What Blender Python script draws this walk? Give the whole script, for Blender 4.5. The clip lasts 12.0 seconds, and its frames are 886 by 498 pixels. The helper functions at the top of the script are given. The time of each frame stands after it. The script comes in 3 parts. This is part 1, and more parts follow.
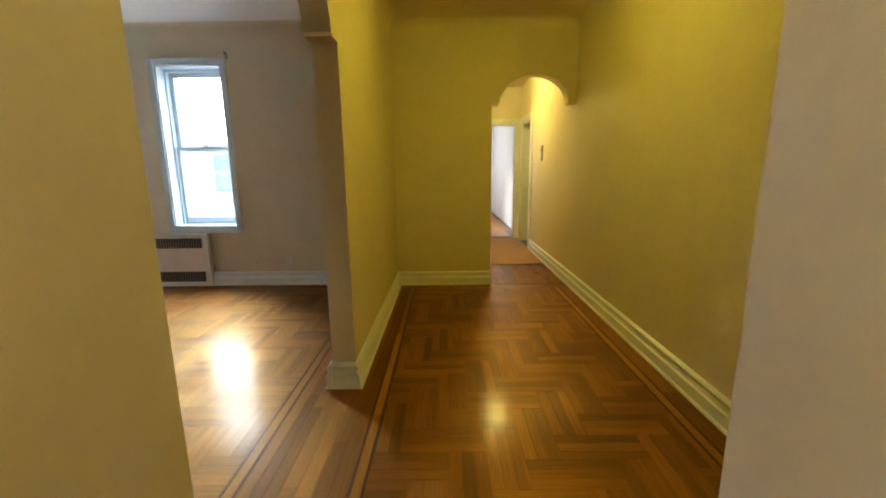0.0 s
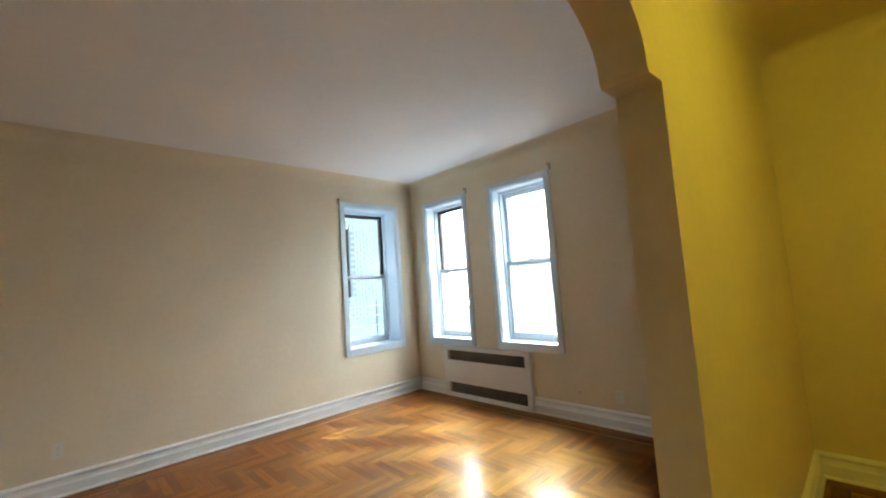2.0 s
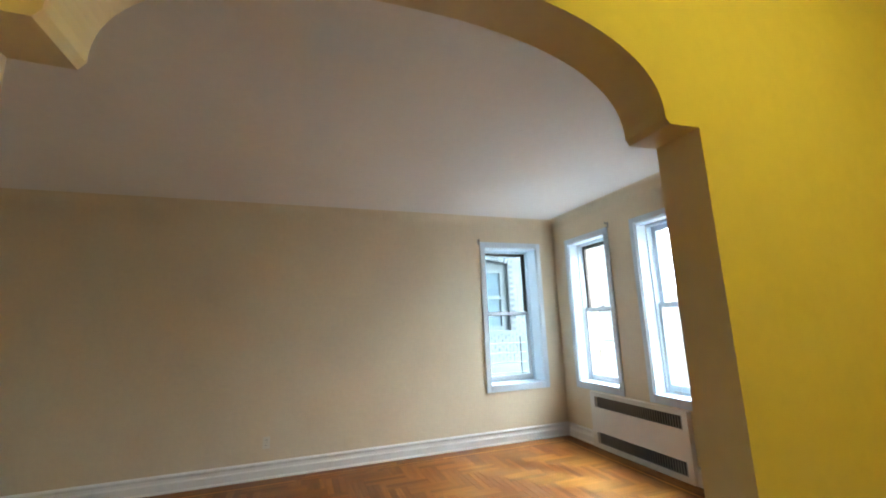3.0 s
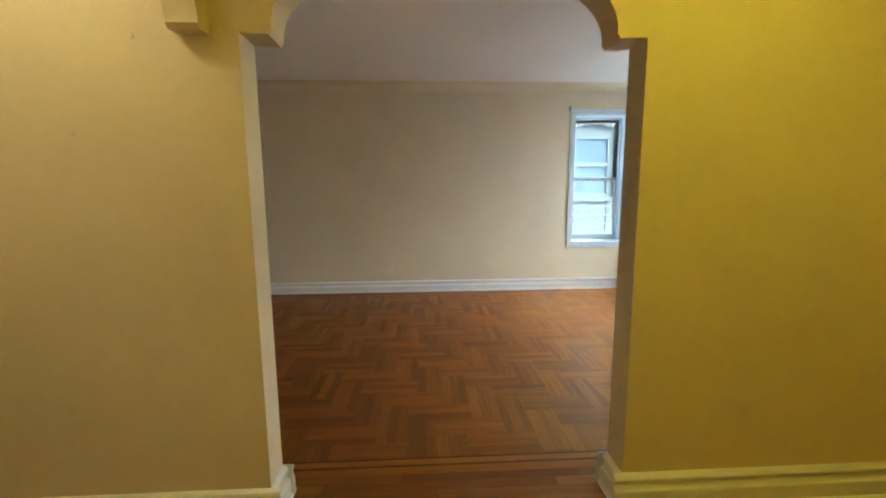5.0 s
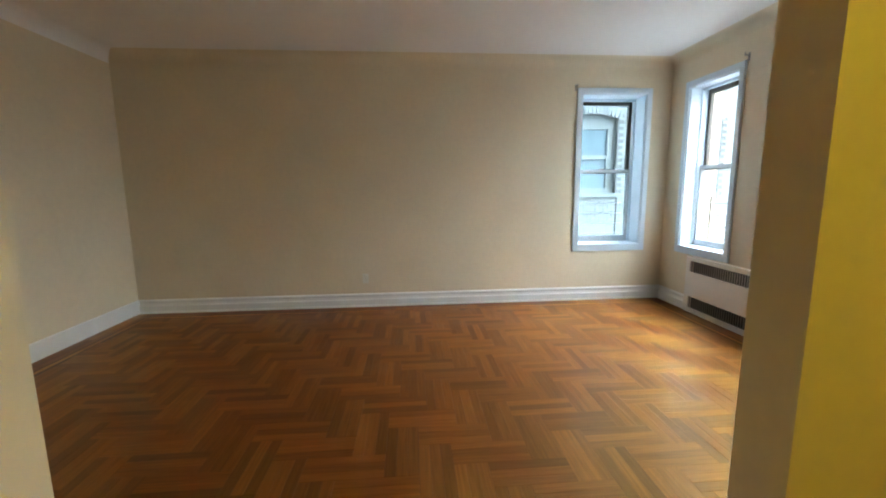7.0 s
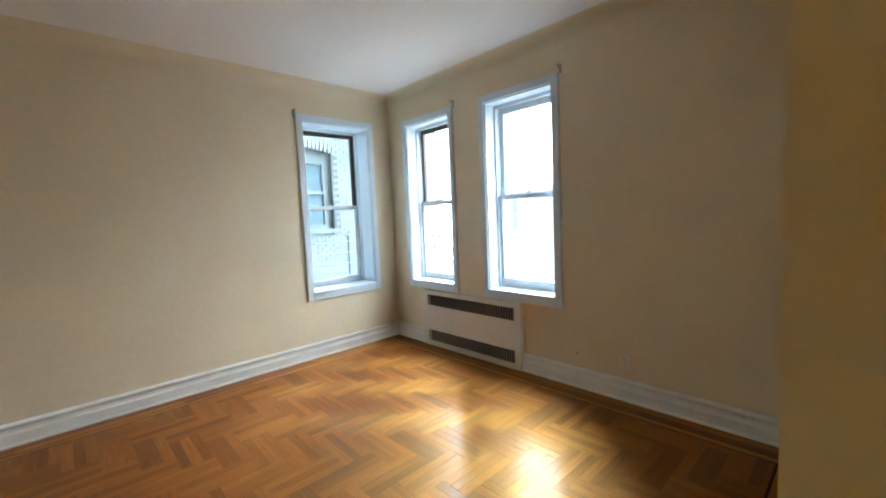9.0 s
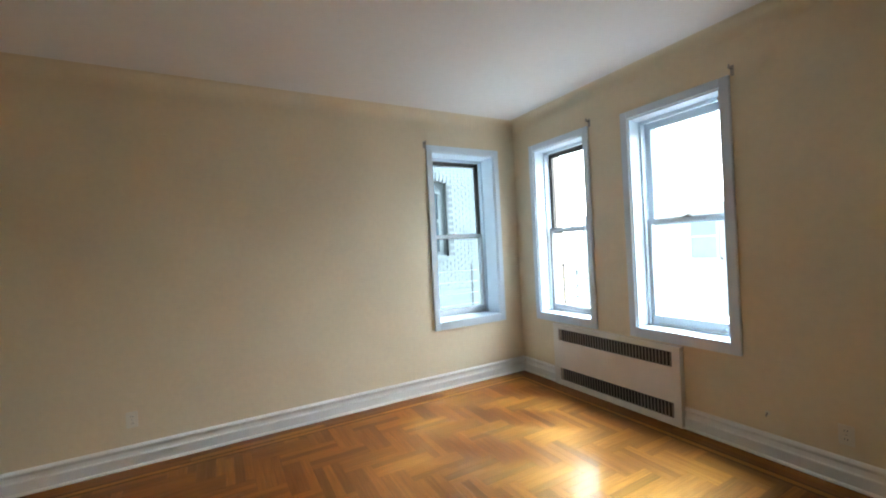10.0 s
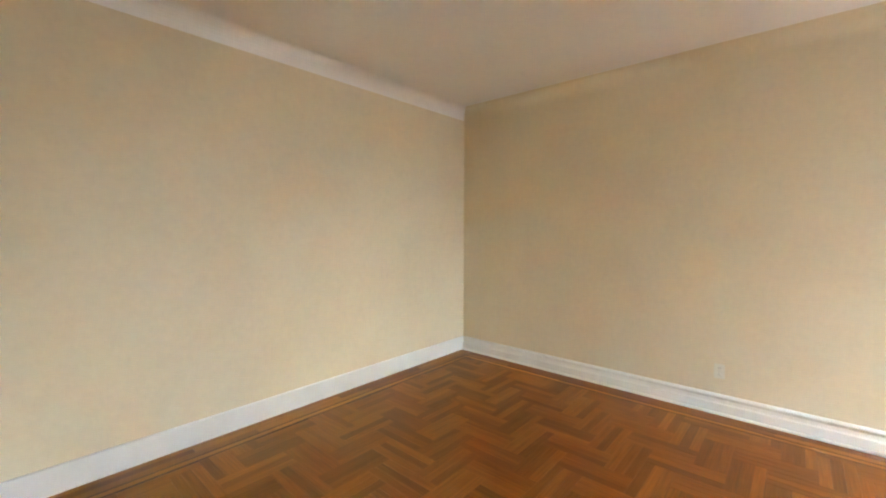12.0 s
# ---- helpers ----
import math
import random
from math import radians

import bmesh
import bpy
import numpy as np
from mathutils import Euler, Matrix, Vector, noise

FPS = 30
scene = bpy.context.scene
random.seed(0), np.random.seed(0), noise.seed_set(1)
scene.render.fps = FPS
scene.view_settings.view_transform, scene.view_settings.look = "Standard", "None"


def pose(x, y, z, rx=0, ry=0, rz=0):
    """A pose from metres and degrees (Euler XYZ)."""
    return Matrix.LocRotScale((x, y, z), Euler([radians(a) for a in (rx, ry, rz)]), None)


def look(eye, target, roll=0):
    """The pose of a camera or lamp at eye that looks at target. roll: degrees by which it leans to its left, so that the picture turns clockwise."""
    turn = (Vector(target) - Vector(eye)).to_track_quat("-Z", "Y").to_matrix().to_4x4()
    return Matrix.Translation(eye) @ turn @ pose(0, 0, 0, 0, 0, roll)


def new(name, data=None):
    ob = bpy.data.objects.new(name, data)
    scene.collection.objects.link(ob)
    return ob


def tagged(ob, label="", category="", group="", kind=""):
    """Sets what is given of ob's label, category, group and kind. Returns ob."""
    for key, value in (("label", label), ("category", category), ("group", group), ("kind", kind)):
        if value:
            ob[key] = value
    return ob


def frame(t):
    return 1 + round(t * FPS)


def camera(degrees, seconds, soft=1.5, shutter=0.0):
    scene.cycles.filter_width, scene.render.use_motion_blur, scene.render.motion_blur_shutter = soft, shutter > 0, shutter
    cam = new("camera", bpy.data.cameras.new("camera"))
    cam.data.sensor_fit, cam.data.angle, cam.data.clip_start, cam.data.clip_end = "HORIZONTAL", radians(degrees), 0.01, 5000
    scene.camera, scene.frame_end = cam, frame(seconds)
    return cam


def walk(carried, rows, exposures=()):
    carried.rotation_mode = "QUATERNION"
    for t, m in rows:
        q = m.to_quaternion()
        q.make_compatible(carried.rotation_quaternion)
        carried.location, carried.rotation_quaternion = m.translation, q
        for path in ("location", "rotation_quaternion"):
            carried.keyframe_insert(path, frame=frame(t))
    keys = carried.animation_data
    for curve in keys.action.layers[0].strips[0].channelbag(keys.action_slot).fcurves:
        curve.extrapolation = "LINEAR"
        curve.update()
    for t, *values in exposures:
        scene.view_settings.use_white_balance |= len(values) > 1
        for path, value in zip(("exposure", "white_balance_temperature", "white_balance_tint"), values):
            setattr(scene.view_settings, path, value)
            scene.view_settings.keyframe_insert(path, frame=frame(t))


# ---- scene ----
cam = camera(95.3, 12.0, soft=2.0)
PATH = [
    (0, (0.262, 0.476, 1.284), (0.247, 2.439, 0.904), -0.7),
    (0.5, (0.238, 0.789, 1.329), (-0.057, 2.732, 0.957), -0.4),
    (0.8, (0.231, 0.979, 1.348), (-0.466, 2.831, 1.055), -0.2),
    (1, (0.223, 1.081, 1.366), (-0.657, 2.860, 1.114), 0.0),
    (1.5, (0.14, 1.276, 1.32), (-1.016, 2.902, 1.186), -1.0),
    (2, (0.074, 1.418, 1.384), (-1.361, 2.801, 1.558), -4.0),
    (2.5, (0.196, 1.596, 1.456), (-1.528, 2.529, 1.854), -3.8),
    (4.5, (1.178, 1.896, 1.424), (-0.818, 2.025, 1.436), -0.6),
    (5, (1.28, 1.876, 1.375), (-0.698, 1.977, 1.099), -0.4),
    (5.5, (1.229, 1.889, 1.282), (-0.723, 1.964, 0.855), -0.2),
    (6, (1.046, 1.899, 1.266), (-0.904, 1.935, 0.822), -0.1),
    (6.5, (0.737, 1.971, 1.252), (-1.234, 2.01, 0.914), -0.3),
    (7, (0.391, 1.987, 1.36), (-1.581, 2.14, 1.066), -0.6),
    (7.4, (0.125, 2.054, 1.378), (-1.827, 2.394, 1.102), -1.1),
    (7.5, (0.068, 2.083, 1.386), (-1.876, 2.467, 1.117), -0.9),
    (9.3, (-0.451, 2.117, 1.414), (-1.842, 3.548, 1.284), -2.4),
    (9.5, (-0.527, 2.061, 1.38), (-1.959, 3.455, 1.317), -2.6),
    (10, (-0.667, 2.031, 1.449), (-2.414, 3.004, 1.438), -3.0),
    (10.5, (-0.623, 2.103, 1.392), (-2.612, 2.313, 1.43), -2.5),
    (11, (-0.636, 1.986, 1.473), (-2.576, 1.5, 1.49), -2.2),
    (11.5, (-0.574, 1.927, 1.522), (-2.305, 0.926, 1.474), -0.6),
    (12, (-0.553, 1.87, 1.442), (-2.05, 0.548, 1.338), 0.1),
]
EXPOSURES = [(0.0, 0.05), (1.5, 0.05), (2.5, 0.3), (3.5, 0.2), (4.5, 0.1), (5.5, 0.3), (6.0, 0.3), (7.0, 0.15), (9.5, 0.1), (10.5, 0.05), (11.0, 0.3), (11.5, 1.3), (12.0, 1.45)]
LAMP_GLOW = 42.0
HAZE = 24.0
WARM = (1.0, 0.88, 0.085)
walk(cam, [(t, look(eye, target, roll)) for t, eye, target, roll in PATH], EXPOSURES)

# ---- light ----
world = bpy.data.worlds.new("sky")
scene.world = world
world.use_nodes = True
wn, wl = world.node_tree.nodes, world.node_tree.links
sky = wn.new("ShaderNodeTexSky")
sky.sky_type, sky.sun_disc = "NISHITA", False
sky.sun_elevation, sky.sun_rotation = radians(38), radians(14)
wn["Background"].inputs["Strength"].default_value = 0.13
wl.new(sky.outputs[0], wn["Background"].inputs["Color"])

sun = new("sun", bpy.data.lights.new("sun", "SUN"))
sun.data.energy, sun.data.angle, sun.data.color = 5.0, radians(38), (1.0, 0.96, 0.9)
sun.matrix_world = look((10, 40, 32), (0, 0, 0))


def area_lamp(name, eye, target, sx, sy, watts, colour):
    d = bpy.data.lights.new(name, "AREA")
    d.shape, d.size, d.size_y, d.energy, d.color = "RECTANGLE", sx, sy, watts, colour
    ob = new(name, d)
    ob.matrix_world = look(eye, target)
    return ob


DAY = (0.78, 0.90, 1.0)
# daylight in the window of the far room
area_lamp("window_light", (-0.25, 11.5, 1.7), (3.0, 11.0, 1.2), 0.95, 1.35, 24, DAY)


# ---- materials ----
def material(name, colour, rough=0.5, metal=0.0, vary=0.12, scale=6.0, bump=0.0, bump_scale=40.0, coat=0.0, stretch=(1, 1, 1)):
    """A principled material whose colour varies at two scales, with fine relief."""
    m = bpy.data.materials.new(name)
    m.use_nodes = True
    n, l = m.node_tree.nodes, m.node_tree.links
    b = n["Principled BSDF"]
    tc = n.new("ShaderNodeTexCoord")
    mp = n.new("ShaderNodeMapping")
    mp.inputs["Scale"].default_value = stretch
    l.new(tc.outputs["Object"], mp.inputs[0])
    big = n.new("ShaderNodeTexNoise")
    big.inputs["Scale"].default_value, big.inputs["Detail"].default_value = scale, 4
    fine = n.new("ShaderNodeTexNoise")
    fine.inputs["Scale"].default_value, fine.inputs["Detail"].default_value = scale * 14, 3
    l.new(mp.outputs[0], big.inputs["Vector"])
    l.new(mp.outputs[0], fine.inputs["Vector"])
    mix = n.new("ShaderNodeMix")
    mix.inputs[0].default_value = 0.35
    l.new(big.outputs["Fac"], mix.inputs[2])
    l.new(fine.outputs["Fac"], mix.inputs[3])
    ramp = n.new("ShaderNodeValToRGB")
    ramp.color_ramp.elements[0].position, ramp.color_ramp.elements[1].position = 0.3, 0.7
    ramp.color_ramp.elements[0].color = (*[c * (1 - vary) for c in colour], 1)
    ramp.color_ramp.elements[1].color = (*[min(1, c * (1 + vary * 0.6)) for c in colour], 1)
    l.new(mix.outputs[0], ramp.inputs[0])
    l.new(ramp.outputs[0], b.inputs["Base Color"])
    b.inputs["Roughness"].default_value, b.inputs["Metallic"].default_value = rough, metal
    b.inputs["Coat Weight"].default_value = coat
    if bump:
        bn = n.new("ShaderNodeTexNoise")
        bn.inputs["Scale"].default_value, bn.inputs["Detail"].default_value = bump_scale, 5
        l.new(mp.outputs[0], bn.inputs["Vector"])
        bp = n.new("ShaderNodeBump")
        bp.inputs["Strength"].default_value, bp.inputs["Distance"].default_value = bump, 0.01
        l.new(bn.outputs["Fac"], bp.inputs["Height"])
        l.new(bp.outputs[0], b.inputs["Normal"])
    return m


def parquet_material(name, dark, mid, light, along, rough=0.46, by_island=False, sheen=0.22, gold=(0.84, 0.435, 0.075)):
    """Stained oak strip: tone by piece, grain along one axis, golden sheen across the grain, worn varnish on top."""
    m = bpy.data.materials.new(name)
    m.use_nodes = True
    n, l = m.node_tree.nodes, m.node_tree.links
    b = n["Principled BSDF"]
    if by_island:
        rnd = n.new("ShaderNodeNewGeometry").outputs["Random Per Island"]
    else:
        rnd = n.new("ShaderNodeObjectInfo").outputs["Random"]
    geo = n.new("ShaderNodeNewGeometry")
    shift = n.new("ShaderNodeVectorMath")
    shift.operation = "SCALE"
    shift.inputs[0].default_value = (7, 11, 5)
    l.new(rnd, shift.inputs["Scale"])
    add = n.new("ShaderNodeVectorMath")
    l.new(geo.outputs["Position"], add.inputs[0])
    l.new(shift.outputs[0], add.inputs[1])
    mp = n.new("ShaderNodeMapping")
    mp.inputs["Scale"].default_value = (2.5, 60, 1) if along == "x" else (60, 2.5, 1)
    l.new(add.outputs[0], mp.inputs[0])
    grain = n.new("ShaderNodeTexNoise")
    grain.inputs["Scale"].default_value, grain.inputs["Detail"].default_value = 1.6, 5
    l.new(mp.outputs[0], grain.inputs["Vector"])
    tone = n.new("ShaderNodeValToRGB")
    e = tone.color_ramp.elements
    e[0].color, e[0].position = (*dark, 1), 0.0
    e[1].color, e[1].position = (*light, 1), 1.0
    k = e.new(0.45)
    k.color = (*mid, 1)
    l.new(rnd, tone.inputs[0])
    gr = n.new("ShaderNodeMapRange")
    gr.inputs[1].default_value, gr.inputs[2].default_value = 0.3, 0.7
    gr.inputs[3].default_value, gr.inputs[4].default_value = 0.82, 1.12
    l.new(grain.outputs["Fac"], gr.inputs[0])
    mul = n.new("ShaderNodeVectorMath")
    mul.operation = "SCALE"
    l.new(tone.outputs[0], mul.inputs[0])
    l.new(gr.outputs[0], mul.inputs["Scale"])
    l.new(mul.outputs[0], b.inputs["Base Color"])
    wear = n.new("ShaderNodeTexNoise")
    wear.inputs["Scale"].default_value, wear.inputs["Detail"].default_value = 3.0, 6
    l.new(geo.outputs["Position"], wear.inputs["Vector"])
    wr = n.new("ShaderNodeMapRange")
    wr.inputs[1].default_value, wr.inputs[2].default_value = 0.3, 0.7
    wr.inputs[3].default_value, wr.inputs[4].default_value = rough - 0.05, rough + 0.08
    l.new(wear.outputs["Fac"], wr.inputs[0])
    l.new(wr.outputs[0], b.inputs["Roughness"])
    wave = n.new("ShaderNodeTexNoise")
    wave.inputs["Scale"].default_value, wave.inputs["Detail"].default_value = 9.0, 2
    l.new(add.outputs[0], wave.inputs["Vector"])
    hs = n.new("ShaderNodeMix")
    hs.inputs[0].default_value = 0.25
    l.new(wave.outputs["Fac"], hs.inputs[2])
    l.new(grain.outputs["Fac"], hs.inputs[3])
    bp = n.new("ShaderNodeBump")
    bp.inputs["Strength"].default_value, bp.inputs["Distance"].default_value = 0.25, 0.006
    l.new(hs.outputs[0], bp.inputs["Height"])
    l.new(bp.outputs[0], b.inputs["Normal"])
    b.inputs["Specular IOR Level"].default_value = 0.12
    b.inputs["Coat Weight"].default_value = 0.34
    b.inputs["Coat Roughness"].default_value = 0.16
    # the lustre of the cut grain, wider across the fibres than along them
    fibre = n.new("ShaderNodeBsdfAnisotropic")
    fibre.inputs["Anisotropy"].default_value = 0.24
    axis = n.new("ShaderNodeCombineXYZ")
    axis.inputs[0 if along == "x" else 1].default_value = 1.0
    l.new(axis.outputs[0], fibre.inputs["Tangent"])
    l.new(wr.outputs[0], fibre.inputs["Roughness"])
    l.new(bp.outputs[0], fibre.inputs["Normal"])
    hue = n.new("ShaderNodeVectorMath")
    hue.operation = "SCALE"
    hue.inputs[0].default_value = gold
    tr = n.new("ShaderNodeMapRange")
    tr.inputs[3].default_value, tr.inputs[4].default_value = 0.78, 1.2
    l.new(rnd, tr.inputs[0])
    lus = n.new("ShaderNodeMath")
    lus.operation = "MULTIPLY"
    l.new(tr.outputs[0], lus.inputs[0])
    l.new(gr.outputs[0], lus.inputs[1])
    l.new(lus.outputs[0], hue.inputs["Scale"])
    l.new(hue.outputs[0], fibre.inputs["Color"])
    mix = n.new("ShaderNodeMixShader")
    mix.inputs[0].default_value = sheen
    l.new(b.outputs[0], mix.inputs[1])
    l.new(fibre.outputs[0], mix.inputs[2])
    l.new(mix.outputs[0], n["Material Output"].inputs["Surface"])
    return m


M_WALL = material("cream_wall_paint", (0.735, 0.63, 0.455), 0.55, vary=0.07, scale=1.6, bump=0.12, bump_scale=22)
M_CEIL = material("white_ceiling_paint", (0.85, 0.82, 0.80), 0.8, vary=0.04, scale=1.2, bump=0.08, bump_scale=18)
M_TRIM = material("white_gloss_trim", (0.80, 0.79, 0.77), 0.3, vary=0.05, scale=5, bump=0.06, bump_scale=30)
# white window paint, tinted blue for the cool daylight that falls on it
M_CASING = material("daylit_blue_window_paint", (0.68, 0.77, 0.85), 0.3, vary=0.04, scale=5, bump=0.05, bump_scale=30)
M_SASH = material("grey_aluminium_sash", (0.55, 0.57, 0.6), 0.35, 0.2, vary=0.06)
# dark colour stands for shade on the upper sashes; guard posts share it
M_SASHDARK = material("shade_dark_sash", (0.09, 0.075, 0.065), 0.4, 0.3, vary=0.1)
M_RAD = material("radiator_enamel", (0.76, 0.72, 0.66), 0.35, vary=0.04, scale=4, bump=0.03)
# slats darkened below their own light enamel so the grille reads dark
M_SLAT = material("grille_slat_enamel", (0.26, 0.235, 0.21), 0.45, vary=0.1)
# near-black, stands in for the shade inside the radiator cover
M_GRILLE_SHADE = material("grille_shade_black", (0.03, 0.025, 0.022), 0.8)
M_SUB = material("subfloor", (0.035, 0.014, 0.008), 0.5, vary=0.2)
M_PAPER = material("floor_paper", (0.36, 0.19, 0.11), 0.75, vary=0.1, scale=3, bump=0.15, bump_scale=8)
M_TAPE = material("dark_blue_tape", (0.015, 0.025, 0.05), 0.45, vary=0.2, scale=20)
M_PLASTIC = material("ivory_plastic", (0.72, 0.68, 0.58), 0.4, vary=0.03)
M_SLOT = material("dark_slot", (0.02, 0.02, 0.02), 0.6)
M_STEEL = material("dull_steel", (0.35, 0.33, 0.31), 0.45, 0.7, vary=0.1)
M_BRICK = material("pale_painted_brick", (0.235, 0.25, 0.25), 0.85, vary=0.2, scale=3, bump=0.3, bump_scale=25)
M_MORTAR = material("mortar", (0.15, 0.155, 0.155), 0.9, vary=0.2)
M_FARGLASS = material("far_window_glass", (0.13, 0.18, 0.21), 0.12, vary=0.2, scale=2)
M_STONE = material("pale_stone", (0.20, 0.22, 0.225), 0.8, vary=0.12, scale=5)
M_CLAP = material("white_clapboard", (0.86, 0.87, 0.86), 0.7, vary=0.05, scale=2)
M_PALEGLASS = material("pale_house_glass", (0.45, 0.60, 0.64), 0.2, vary=0.1, scale=2)
M_GROUND = material("concrete_yard", (0.6, 0.6, 0.58), 0.9, vary=0.25, scale=0.8, bump=0.2)
M_DOORPAINT = material("white_door_paint", (0.78, 0.76, 0.72), 0.35, vary=0.04)

DARK, MID, LIGHT = (0.044, 0.0026, 0.0006), (0.064, 0.0045, 0.0007), (0.092, 0.012, 0.0012)
M_OAK_X = parquet_material("oak_strip_x", DARK, MID, LIGHT, "x")
M_OAK_Y = parquet_material("oak_strip_y", DARK, MID, LIGHT, "y")
M_OAK_XI = parquet_material("oak_strips_x", DARK, MID, LIGHT, "x", by_island=True)
M_OAK_YI = parquet_material("oak_strips_y", DARK, MID, LIGHT, "y", by_island=True)
BORDER = ((0.08, 0.012, 0.0015), (0.15, 0.045, 0.004), (0.21, 0.075, 0.007))
M_BORD_X = parquet_material("oak_border_x", *BORDER, "x", sheen=0.12)
M_BORD_Y = parquet_material("oak_border_y", *BORDER, "y", sheen=0.12)
INLAY = ((0.03, 0.004, 0.001), (0.04, 0.006, 0.001), (0.055, 0.009, 0.002))
M_INLAY_X = parquet_material("walnut_line_x", *INLAY, "x", sheen=0.06)
M_INLAY_Y = parquet_material("walnut_line_y", *INLAY, "y", sheen=0.06)
PALE = ((0.20, 0.065, 0.008), (0.24, 0.08, 0.011), (0.28, 0.10, 0.016))
M_PALE_X = parquet_material("maple_line_x", *PALE, "x")
M_PALE_Y = parquet_material("maple_line_y", *PALE, "y")


def glass_material(name, tint):
    m = bpy.data.materials.new(name)
    m.use_nodes = True
    b = m.node_tree.nodes["Principled BSDF"]
    b.inputs["Base Color"].default_value = (*tint, 1)
    b.inputs["Transmission Weight"].default_value = 1.0
    b.inputs["Roughness"].default_value = 0.0
    b.inputs["IOR"].default_value = 1.02
    return m


def glow_material(name, colour, strength):
    m = bpy.data.materials.new(name)
    m.use_nodes = True
    b = m.node_tree.nodes["Principled BSDF"]
    b.inputs["Emission Color"].default_value = (*colour, 1)
    b.inputs["Emission Strength"].default_value = strength
    return m


M_GLASS = glass_material("window_glass", (0.97, 0.99, 1.0))
# blue-grey tint added to dim and cool the overlit view of the house
M_TINTED = glass_material("view_dimming_glass", (0.66, 0.76, 0.80))
M_BULB = glow_material("warm_lamp_glass", WARM, LAMP_GLOW)
M_BULB2 = glow_material("warm_lamp_glass_far", (1.0, 0.88, 0.24), LAMP_GLOW * 2.1)
M_BULB3 = glow_material("pale_lamp_glass", (1.0, 0.90, 0.50), LAMP_GLOW * 0.65)


def overcast_material():
    """An overcast sky, far brighter overhead than at the hazy horizon."""
    m = glow_material("bright_overcast", (0.76, 0.90, 1.0), HAZE)
    n, l = m.node_tree.nodes, m.node_tree.links
    geo = n.new("ShaderNodeNewGeometry")
    sep = n.new("ShaderNodeSeparateXYZ")
    l.new(geo.outputs["Position"], sep.inputs[0])
    mr = n.new("ShaderNodeMapRange")
    mr.inputs[1].default_value, mr.inputs[2].default_value = 10, 130
    mr.inputs[3].default_value, mr.inputs[4].default_value = HAZE * 0.5, HAZE * 4.6
    l.new(sep.outputs["Z"], mr.inputs[0])
    l.new(mr.outputs[0], n["Principled BSDF"].inputs["Emission Strength"])
    return m


M_HAZE = overcast_material()


# ---- mesh helpers ----
def mesh_object(name, bm, mat, smooth=False):
    bmesh.ops.recalc_face_normals(bm, faces=bm.faces)
    me = bpy.data.meshes.new(name)
    bm.to_mesh(me)
    bm.free()
    me.materials.append(mat)
    if smooth:
        me.polygons.foreach_set("use_smooth", [True] * len(me.polygons))
    return new(name, me)


def part(name, bm, mat, parent, label="", smooth=False):
    ob = mesh_object(name, bm, mat, smooth)
    ob.parent = parent
    return tagged(ob, label)


def structure(name, bm, mat, label, category):
    return tagged(mesh_object(name, bm, mat), label, category, "", "structure")


def thing(name, place, label, category, group="", kind=""):
    ob = new(name)
    ob.empty_display_size = 0.1
    ob.location = place
    bpy.context.view_layer.update()
    return tagged(ob, label, category, group, kind)


def box(bm, x0, x1, y0, y1, z0, z1, bevel=0.0):
    vs = [bm.verts.new((x, y, z)) for x in (x0, x1) for y in (y0, y1) for z in (z0, z1)]
    fs = [bm.faces.new([vs[i] for i in q]) for q in ((0, 1, 3, 2), (4, 6, 7, 5), (0, 4, 5, 1), (2, 3, 7, 6), (0, 2, 6, 4), (1, 5, 7, 3))]
    if bevel:
        bmesh.ops.bevel(bm, geom=list({e for f in fs for e in f.edges}), offset=bevel, segments=2, affect="EDGES", clamp_overlap=True)
    return bm


def boxes(*items, bevel=0.0):
    bm = bmesh.new()
    for it in items:
        box(bm, *it, bevel=bevel)
    return bm


def slab(outline, axis, a, b):
    """Extrude a closed outline (u, v) between a and b along x or y; v is up. Along z, (u, v) is (x, y)."""
    bm = bmesh.new()
    put = {"x": lambda u, v, w: (w, u, v), "y": lambda u, v, w: (u, w, v), "z": lambda u, v, w: (u, v, w)}[axis]
    lo = [bm.verts.new(put(u, v, a)) for u, v in outline]
    hi = [bm.verts.new(put(u, v, b)) for u, v in outline]
    n = len(outline)
    caps = [bm.faces.new(lo), bm.faces.new(hi[::-1])]
    for i in range(n):
        bm.faces.new((lo[i], hi[i], hi[(i + 1) % n], lo[(i + 1) % n]))
    bm.normal_update()
    bmesh.ops.triangulate(bm, faces=caps)
    return bm


def tube(bm, a, b, r0, r1=None, seg=10):
    r1 = r0 if r1 is None else r1
    a, b = Vector(a), Vector(b)
    q = (b - a).to_track_quat("Z", "Y")
    ring = lambda c, r: [bm.verts.new(c + q @ Vector((r * math.cos(i * math.tau / seg), r * math.sin(i * math.tau / seg), 0))) for i in range(seg)]
    v0, v1 = ring(a, r0), ring(b, r1)
    for i in range(seg):
        bm.faces.new((v0[i], v0[(i + 1) % seg], v1[(i + 1) % seg], v1[i]))
    bm.faces.new(v0[::-1])
    bm.faces.new(v1)
    return bm


def lathe(bm, centre, profile, seg=28):
    cx, cy, cz = centre
    rings = [[bm.verts.new((cx + r * math.cos(i * math.tau / seg), cy + r * math.sin(i * math.tau / seg), cz + z)) for i in range(seg)] for r, z in profile]
    for p, q in zip(rings, rings[1:]):
        for i in range(seg):
            bm.faces.new((p[i], p[(i + 1) % seg], q[(i + 1) % seg], q[i]))
    bm.faces.new(rings[0][::-1])
    bm.faces.new(rings[-1])
    return bm


